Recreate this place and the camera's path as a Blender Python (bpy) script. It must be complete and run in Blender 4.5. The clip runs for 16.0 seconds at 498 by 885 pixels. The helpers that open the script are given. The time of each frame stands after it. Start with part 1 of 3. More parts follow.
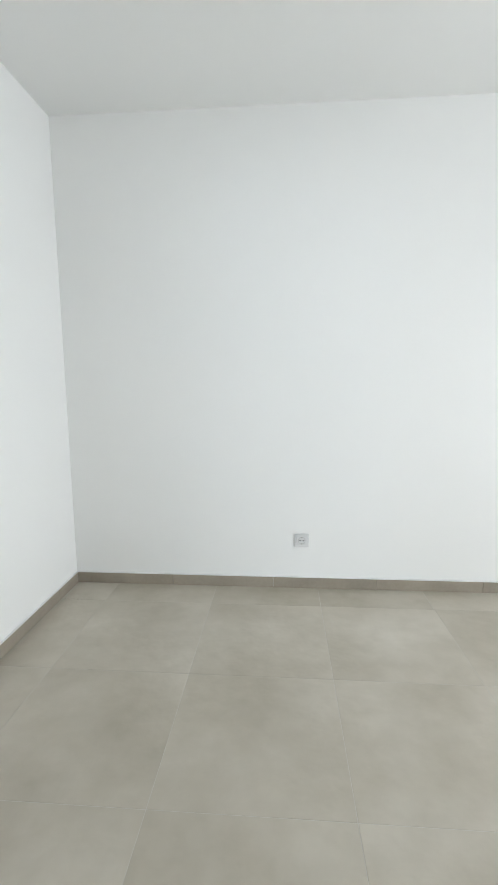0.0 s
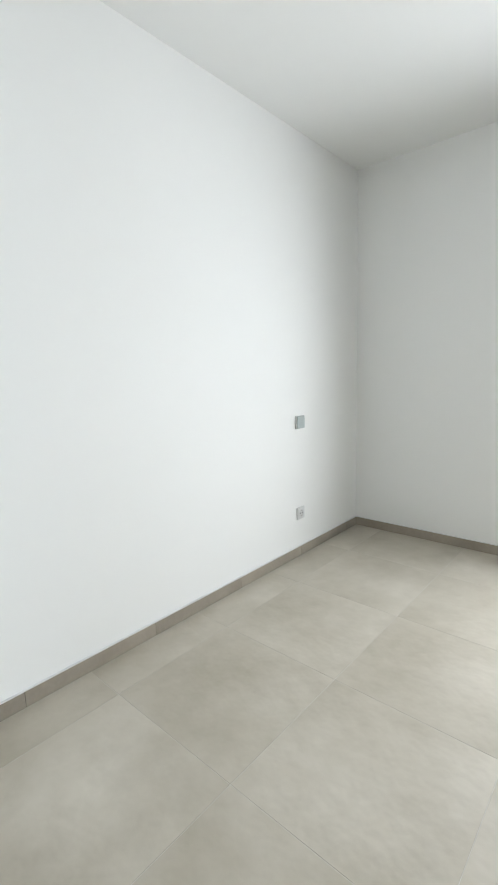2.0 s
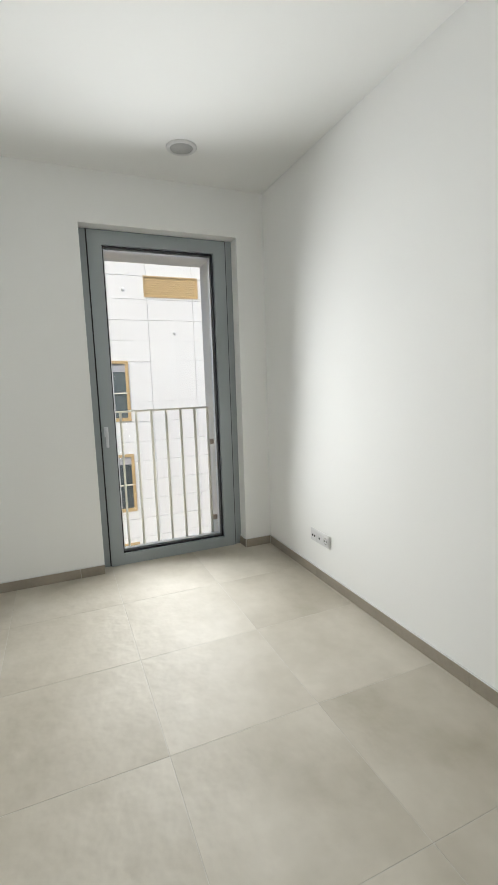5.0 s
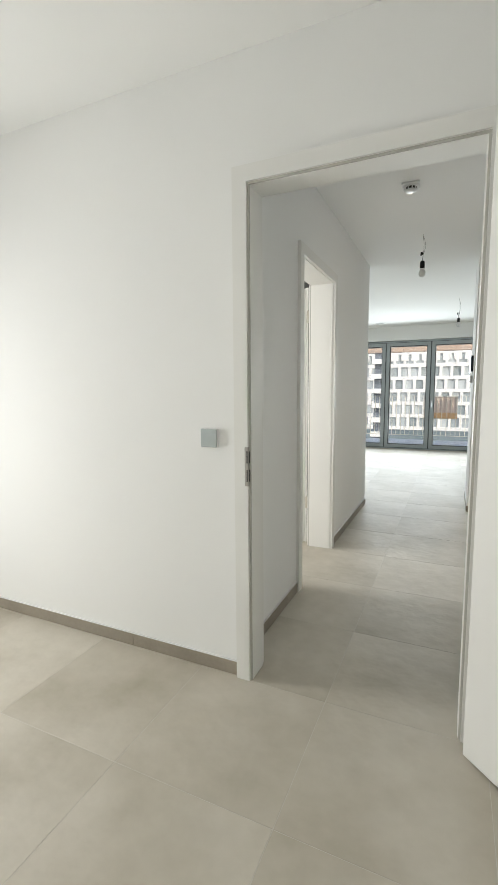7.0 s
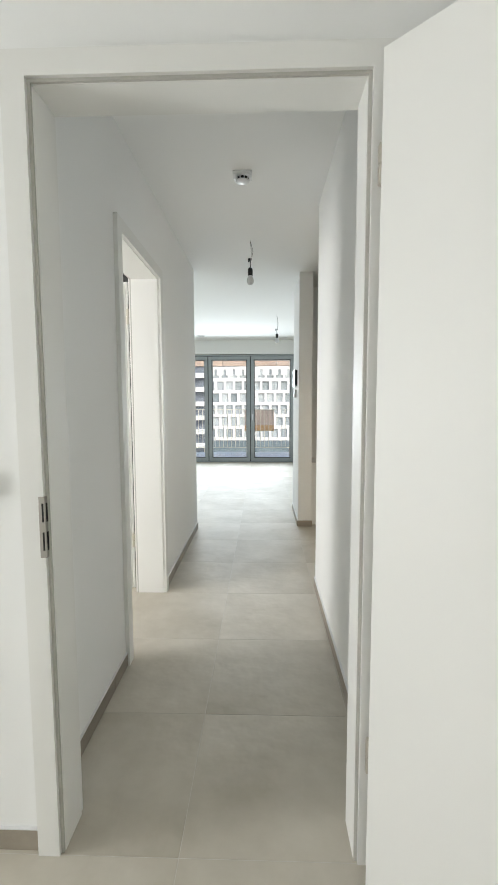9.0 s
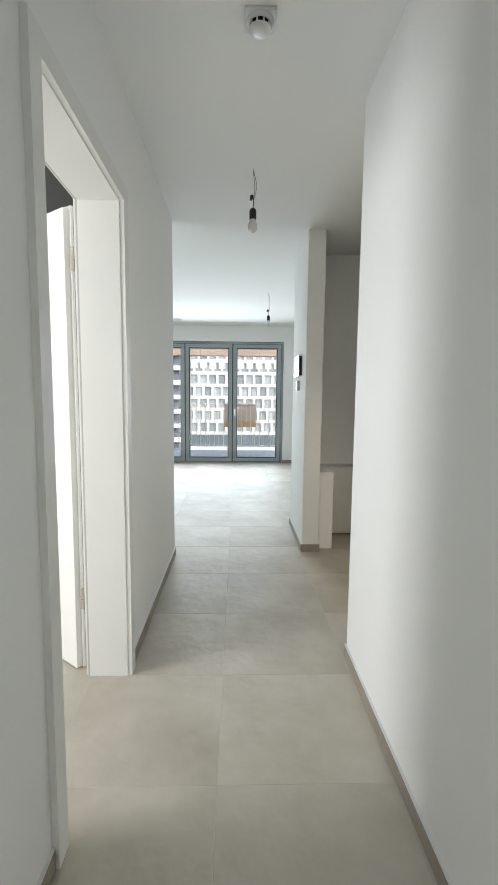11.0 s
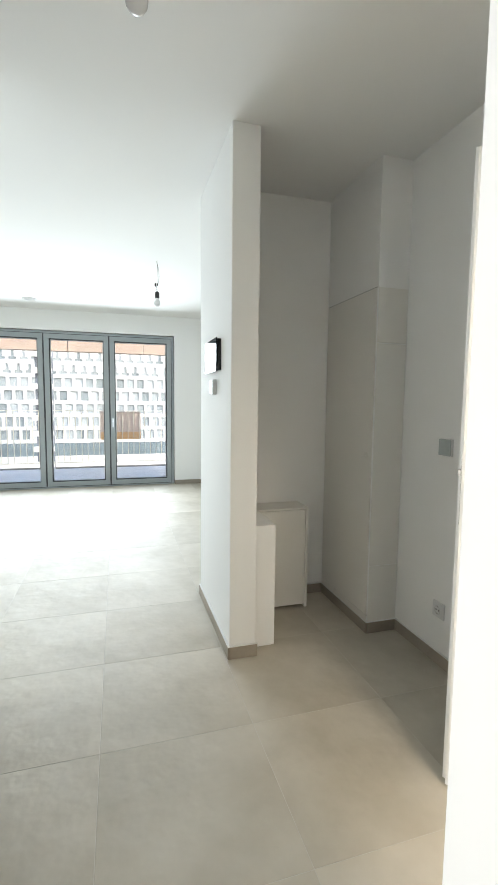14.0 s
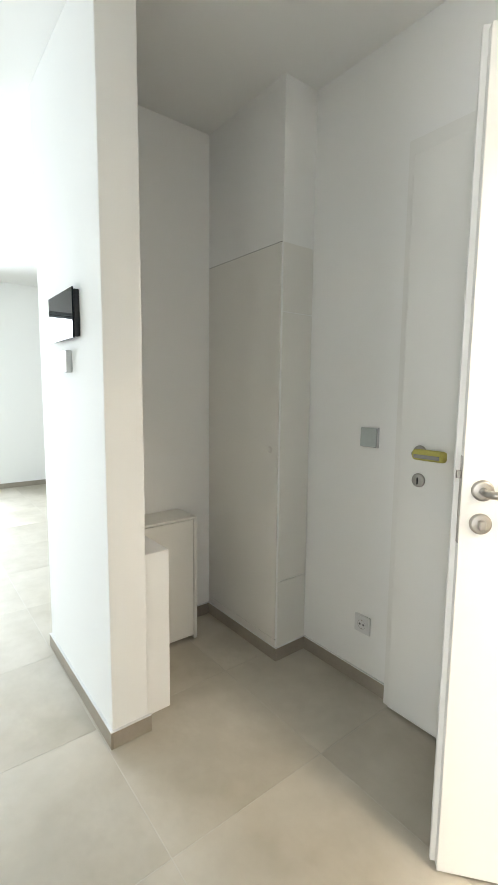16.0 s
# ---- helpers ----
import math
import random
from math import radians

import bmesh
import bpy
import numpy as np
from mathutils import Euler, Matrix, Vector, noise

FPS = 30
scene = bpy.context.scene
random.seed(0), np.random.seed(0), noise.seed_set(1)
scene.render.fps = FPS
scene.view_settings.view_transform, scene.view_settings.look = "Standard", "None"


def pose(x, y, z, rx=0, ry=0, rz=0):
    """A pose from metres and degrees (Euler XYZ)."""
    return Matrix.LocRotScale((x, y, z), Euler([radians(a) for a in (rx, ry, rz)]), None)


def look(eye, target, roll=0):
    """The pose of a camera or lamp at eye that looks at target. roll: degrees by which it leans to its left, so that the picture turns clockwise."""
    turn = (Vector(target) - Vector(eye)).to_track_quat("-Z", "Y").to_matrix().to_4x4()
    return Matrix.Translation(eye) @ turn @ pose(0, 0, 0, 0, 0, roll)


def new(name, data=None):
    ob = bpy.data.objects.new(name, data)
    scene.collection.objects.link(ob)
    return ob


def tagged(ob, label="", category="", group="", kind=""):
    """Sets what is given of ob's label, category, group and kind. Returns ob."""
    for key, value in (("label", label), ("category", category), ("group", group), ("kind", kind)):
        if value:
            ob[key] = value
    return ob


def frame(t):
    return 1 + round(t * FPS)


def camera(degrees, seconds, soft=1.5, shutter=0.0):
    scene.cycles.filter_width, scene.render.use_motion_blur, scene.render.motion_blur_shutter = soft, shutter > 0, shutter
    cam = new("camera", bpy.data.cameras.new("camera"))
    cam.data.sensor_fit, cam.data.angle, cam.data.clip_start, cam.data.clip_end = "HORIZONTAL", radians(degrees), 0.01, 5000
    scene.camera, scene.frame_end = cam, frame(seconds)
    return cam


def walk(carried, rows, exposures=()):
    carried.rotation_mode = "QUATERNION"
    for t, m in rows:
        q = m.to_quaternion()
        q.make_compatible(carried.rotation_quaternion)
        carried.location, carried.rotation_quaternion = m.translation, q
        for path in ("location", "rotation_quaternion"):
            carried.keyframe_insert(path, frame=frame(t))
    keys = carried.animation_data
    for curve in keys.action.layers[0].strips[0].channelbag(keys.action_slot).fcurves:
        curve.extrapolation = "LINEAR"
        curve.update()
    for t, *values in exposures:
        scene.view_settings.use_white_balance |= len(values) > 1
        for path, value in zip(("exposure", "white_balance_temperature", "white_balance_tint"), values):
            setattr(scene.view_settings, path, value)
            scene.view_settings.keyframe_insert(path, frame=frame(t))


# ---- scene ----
cam = camera(58.3, 16.0)
PATH = [
    (0, (0.084, 0.357, 1.224), (-0.062, 2.333, 0.948), -0.4),
    (0.5, (0.067, 0.602, 1.238), (0.289, 2.571, 0.963), 0.0),
    (1, (0.061, 0.822, 1.223), (0.735, 2.683, 0.936), -0.8),
    (1.5, (0.021, 1.024, 1.248), (1.15, 2.645, 0.93), -1.3),
    (2, (0.085, 1.219, 1.223), (1.561, 2.534, 0.917), -1.7),
    (2.5, (0.162, 1.381, 1.234), (1.885, 2.355, 0.947), -2.2),
    (3, (0.18, 1.498, 1.254), (2.068, 2.084, 0.952), -2.9),
    (3.5, (0.148, 1.595, 1.257), (2.117, 1.785, 0.958), -3.4),
    (3.7, (0.132, 1.604, 1.258), (2.111, 1.653, 0.978), -3.1),
    (5.8, (0.058, 1.84, 1.304), (1.589, 0.58, 1.043), -1.2),
    (6, (0.037, 1.873, 1.3), (1.463, 0.493, 1.054), -1.1),
    (6.5, (-0.061, 1.943, 1.295), (1.085, 0.321, 1.056), -0.6),
    (7, (-0.139, 1.972, 1.312), (0.686, 0.165, 1.078), -0.4),
    (7.5, (-0.063, 1.894, 1.302), (0.427, -0.034, 1.093), -0.7),
    (8, (0.012, 1.808, 1.319), (0.257, -0.168, 1.132), -1.0),
    (8.5, (0.034, 1.634, 1.316), (0.157, -0.354, 1.133), -0.8),
    (9, (0.054, 1.434, 1.325), (0.116, -0.556, 1.143), -0.2),
    (11.5, (0.278, 0.182, 1.314), (0.202, -1.805, 1.097), 0.7),
    (12, (0.29, -0.08, 1.321), (0.197, -2.066, 1.099), 0.9),
    (12.5, (0.251, -0.412, 1.325), (0.138, -2.397, 1.114), 1.0),
    (13, (0.248, -0.672, 1.313), (0.047, -2.653, 1.126), 0.9),
    (13.5, (0.257, -0.926, 1.327), (-0.125, -2.881, 1.146), 0.7),
    (14, (0.218, -1.101, 1.327), (-0.347, -3.011, 1.147), 0.6),
    (14.5, (0.148, -1.31, 1.321), (-0.572, -3.166, 1.133), 0.7),
    (15, (0.135, -1.442, 1.313), (-0.759, -3.22, 1.112), 0.7),
    (15.5, (0.207, -1.617, 1.317), (-0.872, -3.286, 1.094), 0.7),
    (16, (0.218, -1.762, 1.303), (-1.005, -3.328, 1.074), 0.6),
]
EXPOSURES = [(0, 1.63, 6000, 10), (1, 1.63, 6000, 10), (1.9, 1.6, 6000, 10), (2.6, 1.47, 6250, 10), (3.5, 1.37, 6300, 10), (6, 1.3, 6350, 10), (7.2, 1.53, 6500, 10), (9, 1.66, 6350, 10),
             (11.5, 1.52, 6200, 10), (12.5, 1.72, 6250, 10), (13, 1.85, 6250, 10), (14, 2.05, 6300, 10), (15, 2.22, 6300, 10), (16, 2.5, 6300, 10)]
walk(cam, [(t, look(eye, target, roll)) for t, eye, target, roll in PATH], EXPOSURES)

# ---- light ----
world = bpy.data.worlds.new("sky")
scene.world = world
world.use_nodes = True
wn = world.node_tree.nodes
sky = wn.new("ShaderNodeTexSky")
sky.sky_type, sky.sun_disc = "NISHITA", False
sky.air_density, sky.dust_density, sky.ozone_density = 1.0, 3.0, 1.0
sky.sun_elevation, sky.sun_rotation = radians(37), radians(318)
wn["Background"].inputs["Strength"].default_value = 0.11
world.node_tree.links.new(sky.outputs["Color"], wn["Background"].inputs["Color"])

sun = new("sun", bpy.data.lights.new("sun", "SUN"))
sun.data.energy, sun.data.angle, sun.data.color = 0.6, radians(24), (1.0, 0.99, 0.97)
sun.matrix_world = look((0, 0, 30), (16, -18, 12))


def window_light(name, m, w, h, watts, colour, spread):
    ob = new(name, bpy.data.lights.new(name, "AREA"))
    ob.data.shape, ob.data.size, ob.data.size_y = "RECTANGLE", w, h
    ob.data.energy, ob.data.color, ob.data.spread = watts, colour, radians(spread)
    ob.matrix_world = m
    return ob


DAY = (0.99, 1.0, 0.985)
window_light("skylight_bedroom", look((3.28, 0.985, 1.22), (2.0, 1.34, 1.09)), 0.76, 1.80, 13.4, DAY, 138)
window_light("skylight_living", look((0.80, -8.24, 1.30), (0.80, -7, 1.18)), 2.8, 1.9, 32, (0.87, 0.955, 1.0), 142)
window_light("skylight_bathroom", look((3.20, -0.42, 1.35), (0.9, -1.15, 1.25)), 0.85, 1.5, 14.5, (1.0, 0.985, 0.955), 150)

toilet = new("toilet_lamp", bpy.data.lights.new("toilet_lamp", "AREA"))
toilet.data.shape, toilet.data.size, toilet.data.energy, toilet.data.color = "DISK", 0.7, 7.4, (1.0, 0.84, 0.65)
toilet.matrix_world = look((-0.93, -0.60, 2.57), (-0.93, -0.85, 0))

# ---- materials ----
def mat(name, colour, rough=0.5, metal=0.0, var=0.0, scale=3.0, fine=0.0, fine_scale=120.0, bump=0.0, bump_scale=200.0,
        piece=0.0, second=None, rough_var=0.0, wave=0.0, wave_scale=9.0, trans=0.0, emit=None, spec=0.5):
    m = bpy.data.materials.new(name)
    m.use_nodes = True
    nt = m.node_tree
    n, link = nt.nodes, nt.links.new
    b = n["Principled BSDF"]
    b.inputs["Roughness"].default_value, b.inputs["Metallic"].default_value = rough, metal
    b.inputs["Base Color"].default_value = (*colour, 1)
    b.inputs["Specular IOR Level"].default_value = spec
    if emit:
        b.inputs["Emission Color"].default_value, b.inputs["Emission Strength"].default_value = (*emit[0], 1), emit[1]
    if trans:
        b.inputs["Transmission Weight"].default_value = trans
    geo = n.new("ShaderNodeNewGeometry")
    pos = geo.outputs["Position"]

    def noise_tex(sc, detail=4.0):
        t = n.new("ShaderNodeTexNoise")
        t.inputs["Scale"].default_value, t.inputs["Detail"].default_value = sc, detail
        link(pos, t.inputs["Vector"])
        return t.outputs["Fac"]

    def math_node(op, a, c):
        t = n.new("ShaderNodeMath")
        t.operation = op
        for k, v in enumerate((a, c)):
            if isinstance(v, (int, float)):
                t.inputs[k].default_value = v
            else:
                link(v, t.inputs[k])
        return t.outputs[0]

    total = None
    terms = []
    if var:
        terms.append((noise_tex(scale, 6.0), var))
    if fine:
        terms.append((noise_tex(fine_scale, 3.0), fine))
    if piece:
        info = n.new("ShaderNodeObjectInfo")
        terms.append((info.outputs["Random"], piece))
        if var:
            off = n.new("ShaderNodeVectorMath")
            off.operation = "SCALE"
            cmb = n.new("ShaderNodeCombineXYZ")
            link(info.outputs["Random"], cmb.inputs[0]), link(info.outputs["Random"], cmb.inputs[1])
            link(cmb.outputs[0], off.inputs[0])
            off.inputs["Scale"].default_value = 60.0
            add = n.new("ShaderNodeVectorMath")
            link(pos, add.inputs[0]), link(off.outputs[0], add.inputs[1])
            pos = add.outputs[0]
            terms[0] = (noise_tex(scale, 6.0), var)
    for out, amount in terms:
        term = math_node("MULTIPLY", math_node("SUBTRACT", out, 0.5), 2.0 * amount)
        total = term if total is None else math_node("ADD", total, term)
    if total is not None:
        mix = n.new("ShaderNodeMix")
        mix.data_type = "RGBA"
        lo = second or tuple(c * 0.55 for c in colour)
        hi = tuple(min(1.0, 2 * c - d) for c, d in zip(colour, lo))
        mix.inputs["A"].default_value, mix.inputs["B"].default_value = (*lo, 1), (*hi, 1)
        link(math_node("ADD", total, 0.5), mix.inputs["Factor"])
        link(mix.outputs["Result"], b.inputs["Base Color"])
    if rough_var:
        link(math_node("ADD", math_node("MULTIPLY", math_node("SUBTRACT", noise_tex(scale * 1.7, 5.0), 0.5), 2 * rough_var), rough), b.inputs["Roughness"])
    height = None
    if bump:
        height = math_node("MULTIPLY", noise_tex(bump_scale, 3.0), bump)
    if wave:
        w = math_node("MULTIPLY", noise_tex(wave_scale, 2.0), wave)
        height = w if height is None else math_node("ADD", height, w)
    if height is not None:
        bn = n.new("ShaderNodeBump")
        bn.inputs["Distance"].default_value = 0.01
        link(height, bn.inputs["Height"])
        link(bn.outputs["Normal"], b.inputs["Normal"])
    return m


PLASTER = mat("white_wall_paint", (0.89, 0.89, 0.87), 0.85, var=0.05, scale=0.9, fine=0.02, fine_scale=60, bump=0.018, bump_scale=260, second=(0.84, 0.84, 0.815))
CEILING = mat("white_ceiling_paint", (0.88, 0.88, 0.86), 0.9, var=0.05, scale=0.7, bump=0.018, bump_scale=240, second=(0.83, 0.83, 0.80))
TILE = mat("greige_stone_tile", (0.505, 0.465, 0.386), 0.57, var=0.75, scale=2.2, fine=0.15, fine_scale=14, piece=0.07, rough_var=0.10,
           bump=0.015, bump_scale=150, wave=0.42, wave_scale=12, second=(0.378, 0.340, 0.263), spec=0.45)
CAULK = mat("white_sealant", (0.86, 0.86, 0.84), 0.6, fine=0.05)
GROUT = mat("pale_grout", (0.56, 0.535, 0.485), 0.9, var=0.2, scale=20)
SKIRT = mat("brown_grey_tile_edge", (0.325, 0.285, 0.23), 0.5, var=0.35, scale=4, fine=0.10, fine_scale=60, piece=0.05, bump=0.03, bump_scale=150)
LACQUER = mat("white_lacquer", (0.83, 0.825, 0.79), 0.5, var=0.06, scale=1.5, bump=0.012, bump_scale=90, second=(0.77, 0.765, 0.725))
CREAM = mat("cream_panel_paint", (0.81, 0.795, 0.745), 0.5, var=0.08, scale=2.0, bump=0.02, bump_scale=120, second=(0.75, 0.73, 0.68))
SEAL = mat("grey_rubber_seal", (0.50, 0.49, 0.45), 0.8, fine=0.1)
# black of the glazing gaskets and of the painted shade round the sashes
GASKET_AND_GAP = mat("black_gasket_and_gap_shade", (0.02, 0.02, 0.025), 0.6, fine=0.1)
ALU = mat("grey_powder_coated_aluminium", (0.33, 0.365, 0.375), 0.42, metal=0.0, fine=0.06, fine_scale=300, bump=0.02, bump_scale=500)
# bright metal of the handles; on the frame's return it paints sky light
ALU_LIGHT = mat("bright_aluminium_and_lit_return", (0.62, 0.64, 0.66), 0.35, metal=0.6, fine=0.05)
STEEL = mat("brushed_steel", (0.42, 0.40, 0.37), 0.36, metal=1.0, fine=0.10, fine_scale=400, bump=0.02, bump_scale=700)
NICKEL = mat("satin_nickel", (0.60, 0.56, 0.49), 0.5, metal=0.7, fine=0.06, fine_scale=300)
# near-black laid over uncut surfaces, painting the shade inside holes and slots
DARK = mat("dark_hole_shade", (0.012, 0.012, 0.012), 0.7, fine=0.1)
PLASTIC = mat("white_plastic", (0.78, 0.78, 0.76), 0.32, fine=0.03)
# white plastic darkened: the shade inside a socket well, put into its colour
WELL_SHADE = mat("white_plastic_in_well_shade", (0.50, 0.50, 0.48), 0.4, fine=0.05)
FILM = mat("grey_glass_plate", (0.47, 0.52, 0.515), 0.22, var=0.10, scale=30)
BLACK_PLASTIC = mat("black_plastic", (0.012, 0.012, 0.013), 0.35, fine=0.1)
SCREEN = mat("black_glass_screen", (0.008, 0.009, 0.011), 0.02, fine=0.05, spec=0.2)
CABLE = mat("grey_cable", (0.22, 0.21, 0.20), 0.5, fine=0.1)
OPAL = mat("opal_bulb", (0.80, 0.80, 0.78), 0.25, fine=0.02)
FOAM = mat("yellow_green_foam", (0.46, 0.42, 0.10), 0.75, var=0.25, scale=60, bump=0.2, bump_scale=200)
# grey of the lever's tape, also the painted shade of the panel gaps
TAPE_AND_GAP_SHADE = mat("grey_tape_and_gap_shade", (0.25, 0.25, 0.24), 0.45, fine=0.1)
MESH_GREY = mat("grey_grille", (0.45, 0.45, 0.44), 0.6, fine=0.25, fine_scale=600, bump=0.2, bump_scale=600)
DARKTILE = mat("anthracite_wall_tile", (0.055, 0.055, 0.052), 0.45, var=0.4, scale=4)
FACADE = mat("white_facade_panel", (0.76, 0.76, 0.74), 0.7, var=0.08, scale=1.2, piece=0.06, bump=0.03, bump_scale=60, second=(0.68, 0.68, 0.66))
JOINT = mat("grey_joint", (0.70, 0.70, 0.68), 0.9, fine=0.1)
OCHRE = mat("ochre_metal", (0.52, 0.37, 0.175), 0.5, var=0.15, scale=3)
PEACH = mat("peach_render", (0.90, 0.76, 0.65), 0.8, var=0.1, scale=4, bump=0.05, bump_scale=150)
BEIGE_STEEL = mat("beige_coated_steel", (0.88, 0.74, 0.57), 0.45, fine=0.08)
# base colour lightened to paint the sky's reflection in the far panes
FAR_GLASS = mat("sky_pale_office_glass", (0.38, 0.42, 0.43), 0.15, piece=0.5, second=(0.25, 0.29, 0.30), spec=0.5)
DARK_GLASS = mat("courtyard_window_glass", (0.06, 0.075, 0.08), 0.12, piece=0.5, second=(0.025, 0.03, 0.035), spec=0.4)
OFFICE_GLASS = mat("office_window_glass", (0.17, 0.215, 0.235), 0.3, var=0.6, scale=0.15, second=(0.10, 0.13, 0.145), spec=0.4)
CURTAIN = mat("white_curtain", (0.40, 0.40, 0.42), 0.9, var=0.2, scale=8)
CONCRETE = mat("pale_concrete_slab", (0.82, 0.82, 0.80), 0.8, var=0.2, scale=2.0, bump=0.05, bump_scale=80)
BROWN = mat("brown_soffit_panel", (0.50, 0.38, 0.29), 0.7, var=0.15, scale=3, fine=0.1)
ASPHALT = mat("street_asphalt", (0.06, 0.06, 0.06), 0.9, var=0.3, scale=0.3)
WOODBOX = mat("pale_brown_box", (0.62, 0.50, 0.42), 0.7, var=0.2, scale=5)
ORANGE = mat("orange_brown_box", (0.68, 0.42, 0.20), 0.7, var=0.2, scale=5)
SLATE = mat("grey_blue_balcony", (0.17, 0.19, 0.22), 0.7, var=0.2, scale=1)


def glass_material(name, tint):
    m = bpy.data.materials.new(name)
    m.use_nodes = True
    n, link = m.node_tree.nodes, m.node_tree.links.new
    n.remove(n["Principled BSDF"])
    tr, gl, mx, fr = n.new("ShaderNodeBsdfTransparent"), n.new("ShaderNodeBsdfGlossy"), n.new("ShaderNodeMixShader"), n.new("ShaderNodeFresnel")
    tr.inputs["Color"].default_value = (*tint, 1)
    gl.inputs["Roughness"].default_value = 0.01
    fr.inputs["IOR"].default_value = 1.45
    link(fr.outputs[0], mx.inputs[0]), link(tr.outputs[0], mx.inputs[1]), link(gl.outputs[0], mx.inputs[2])
    link(mx.outputs[0], n["Material Output"].inputs["Surface"])
    return m


GLASS = glass_material("window_glass", (0.95, 0.955, 0.945))


# ---- builders ----
def box(bm, x0, x1, y0, y1, z0, z1, bevel=0.0):
    t = bmesh.new() if bevel else bm
    v = [t.verts.new((x, y, z)) for z in (z0, z1) for y in (y0, y1) for x in (x0, x1)]
    for f in ((0, 2, 3, 1), (4, 5, 7, 6), (0, 1, 5, 4), (2, 6, 7, 3), (0, 4, 6, 2), (1, 3, 7, 5)):
        t.faces.new([v[i] for i in f])
    if bevel:
        bmesh.ops.bevel(t, geom=list(t.edges), offset=bevel, segments=2, affect="EDGES", profile=0.5)
        merge(bm, t)
    return bm


def merge(bm, other):
    idx = {}
    for v in other.verts:
        idx[v] = bm.verts.new(v.co)
    for f in other.faces:
        g = bm.faces.new([idx[v] for v in f.verts])
        g.smooth = f.smooth
    other.free()


def lathe(bm, profile, m=None, segs=32):
    """Turned body from (radius, height) pairs round the z axis."""
    m = m or Matrix()
    rings = []
    for r, h in profile:
        if r < 1e-6:
            rings.append([bm.verts.new(m @ Vector((0, 0, h)))])
        else:
            rings.append([bm.verts.new(m @ Vector((r * math.cos(2 * math.pi * k / segs), r * math.sin(2 * math.pi * k / segs), h))) for k in range(segs)])
    for a, c in zip(rings, rings[1:]):
        for k in range(segs):
            j = (k + 1) % segs
            q = [a[k % len(a)], a[j % len(a)], c[j % len(c)], c[k % len(c)]]
            u = []
            for v in q:
                if v not in u:
                    u.append(v)
            if len(u) > 2:
                f = bm.faces.new(u)
                f.smooth = True
    return bm


def tube(bm, points, r, segs=10):
    """A round bar along a line of points."""
    pts = [Vector(p) for p in points]
    rings = []
    for i, p in enumerate(pts):
        d = (pts[min(i + 1, len(pts) - 1)] - pts[max(i - 1, 0)]).normalized()
        q = d.to_track_quat("Z", "Y")
        rings.append([bm.verts.new(p + q @ Vector((r * math.cos(2 * math.pi * k / segs), r * math.sin(2 * math.pi * k / segs), 0))) for k in range(segs)])
    for a, c in zip(rings, rings[1:]):
        for k in range(segs):
            f = bm.faces.new((a[k], a[(k + 1) % segs], c[(k + 1) % segs], c[k]))
            f.smooth = True
    bm.faces.new(list(reversed(rings[0]))), bm.faces.new(rings[-1])
    return bm


def mesh_of(name, bm, material):
    bmesh.ops.recalc_face_normals(bm, faces=list(bm.faces))
    me = bpy.data.meshes.new(name)
    bm.to_mesh(me)
    bm.free()
    me.materials.append(material)
    return me


def part(name, bm, material, parent, label=""):
    ob = new(name, mesh_of(name, bm, material))
    ob.parent = parent
    return tagged(ob, label)


def thing(name, label, category, m=None, kind="", group="", bm=None, material=None):
    ob = new(name, mesh_of(name, bm, material) if bm else None)
    if m is not None:
        ob.matrix_world = m
    return tagged(ob, label, category, group, kind)


def solid(name, label, category, material, *boxes, kind="structure", bevel=0.0):
    bm = bmesh.new()
    for b in boxes:
        box(bm, *b, bevel=bevel)
    return thing(name, label, category, None, kind, "", bm, material)


def frame_bars(bm, x0, x1, z0, z1, w, y0, y1, bevel=0.002):
    """Four bars round an opening in the xz plane, w wide."""
    t = bmesh.new()
    loops = []
    for y in (y0, y1):
        for d in (0.0, w):
            loops.append([t.verts.new((x, y, z)) for x, z in ((x0 + d, z0 + d), (x1 - d, z0 + d), (x1 - d, z1 - d), (x0 + d, z1 - d))])
    for p, q in ((0, 1), (2, 3), (0, 2), (1, 3)):
        for k in range(4):
            j = (k + 1) % 4
            t.faces.new((loops[p][k], loops[p][j], loops[q][j], loops[q][k]))
    if bevel:
        sharp = [e for e in t.edges if e.calc_face_angle(0.0) > 0.5]
        bmesh.ops.bevel(t, geom=sharp, offset=bevel, segments=2, affect="EDGES", profile=0.5)
    merge(bm, t)
    return bm


# ---- walls, ceiling, floor base ----
H = 2.635
WALL = "smooth wall painted plain white"
solid("wall_bedroom_north", WALL, "wall", PLASTER, (-1.37, 3.62, 2.888, 3.09, -0.05, H))
solid("wall_bedroom_west", WALL, "wall", PLASTER, (-1.37, -1.17, 0.125, 2.888, -0.05, H))
solid("wall_bedroom_east", "white wall with a tall window opening", "wall", PLASTER,
      (3.22, 3.62, 0.125, 0.449, -0.05, H), (3.22, 3.62, 1.515, 2.888, -0.05, H), (3.22, 3.62, 0.449, 1.515, 2.315, H))
solid("wall_bedroom_south", "white wall with a door opening", "wall", PLASTER,
      (-1.17, -0.22, 0.125, 0.235, -0.05, H), (0.652, 3.22, 0.125, 0.235, -0.05, H), (-0.22, 0.652, 0.125, 0.235, 2.14, H))
solid("wall_hall_east", "white hall wall with a door opening", "wall", PLASTER,
      (0.745, 0.915, -0.755, 0.125, -0.05, H), (0.745, 0.915, -3.15, -1.565, -0.05, H), (0.745, 0.915, -1.565, -0.755, 2.145, H))
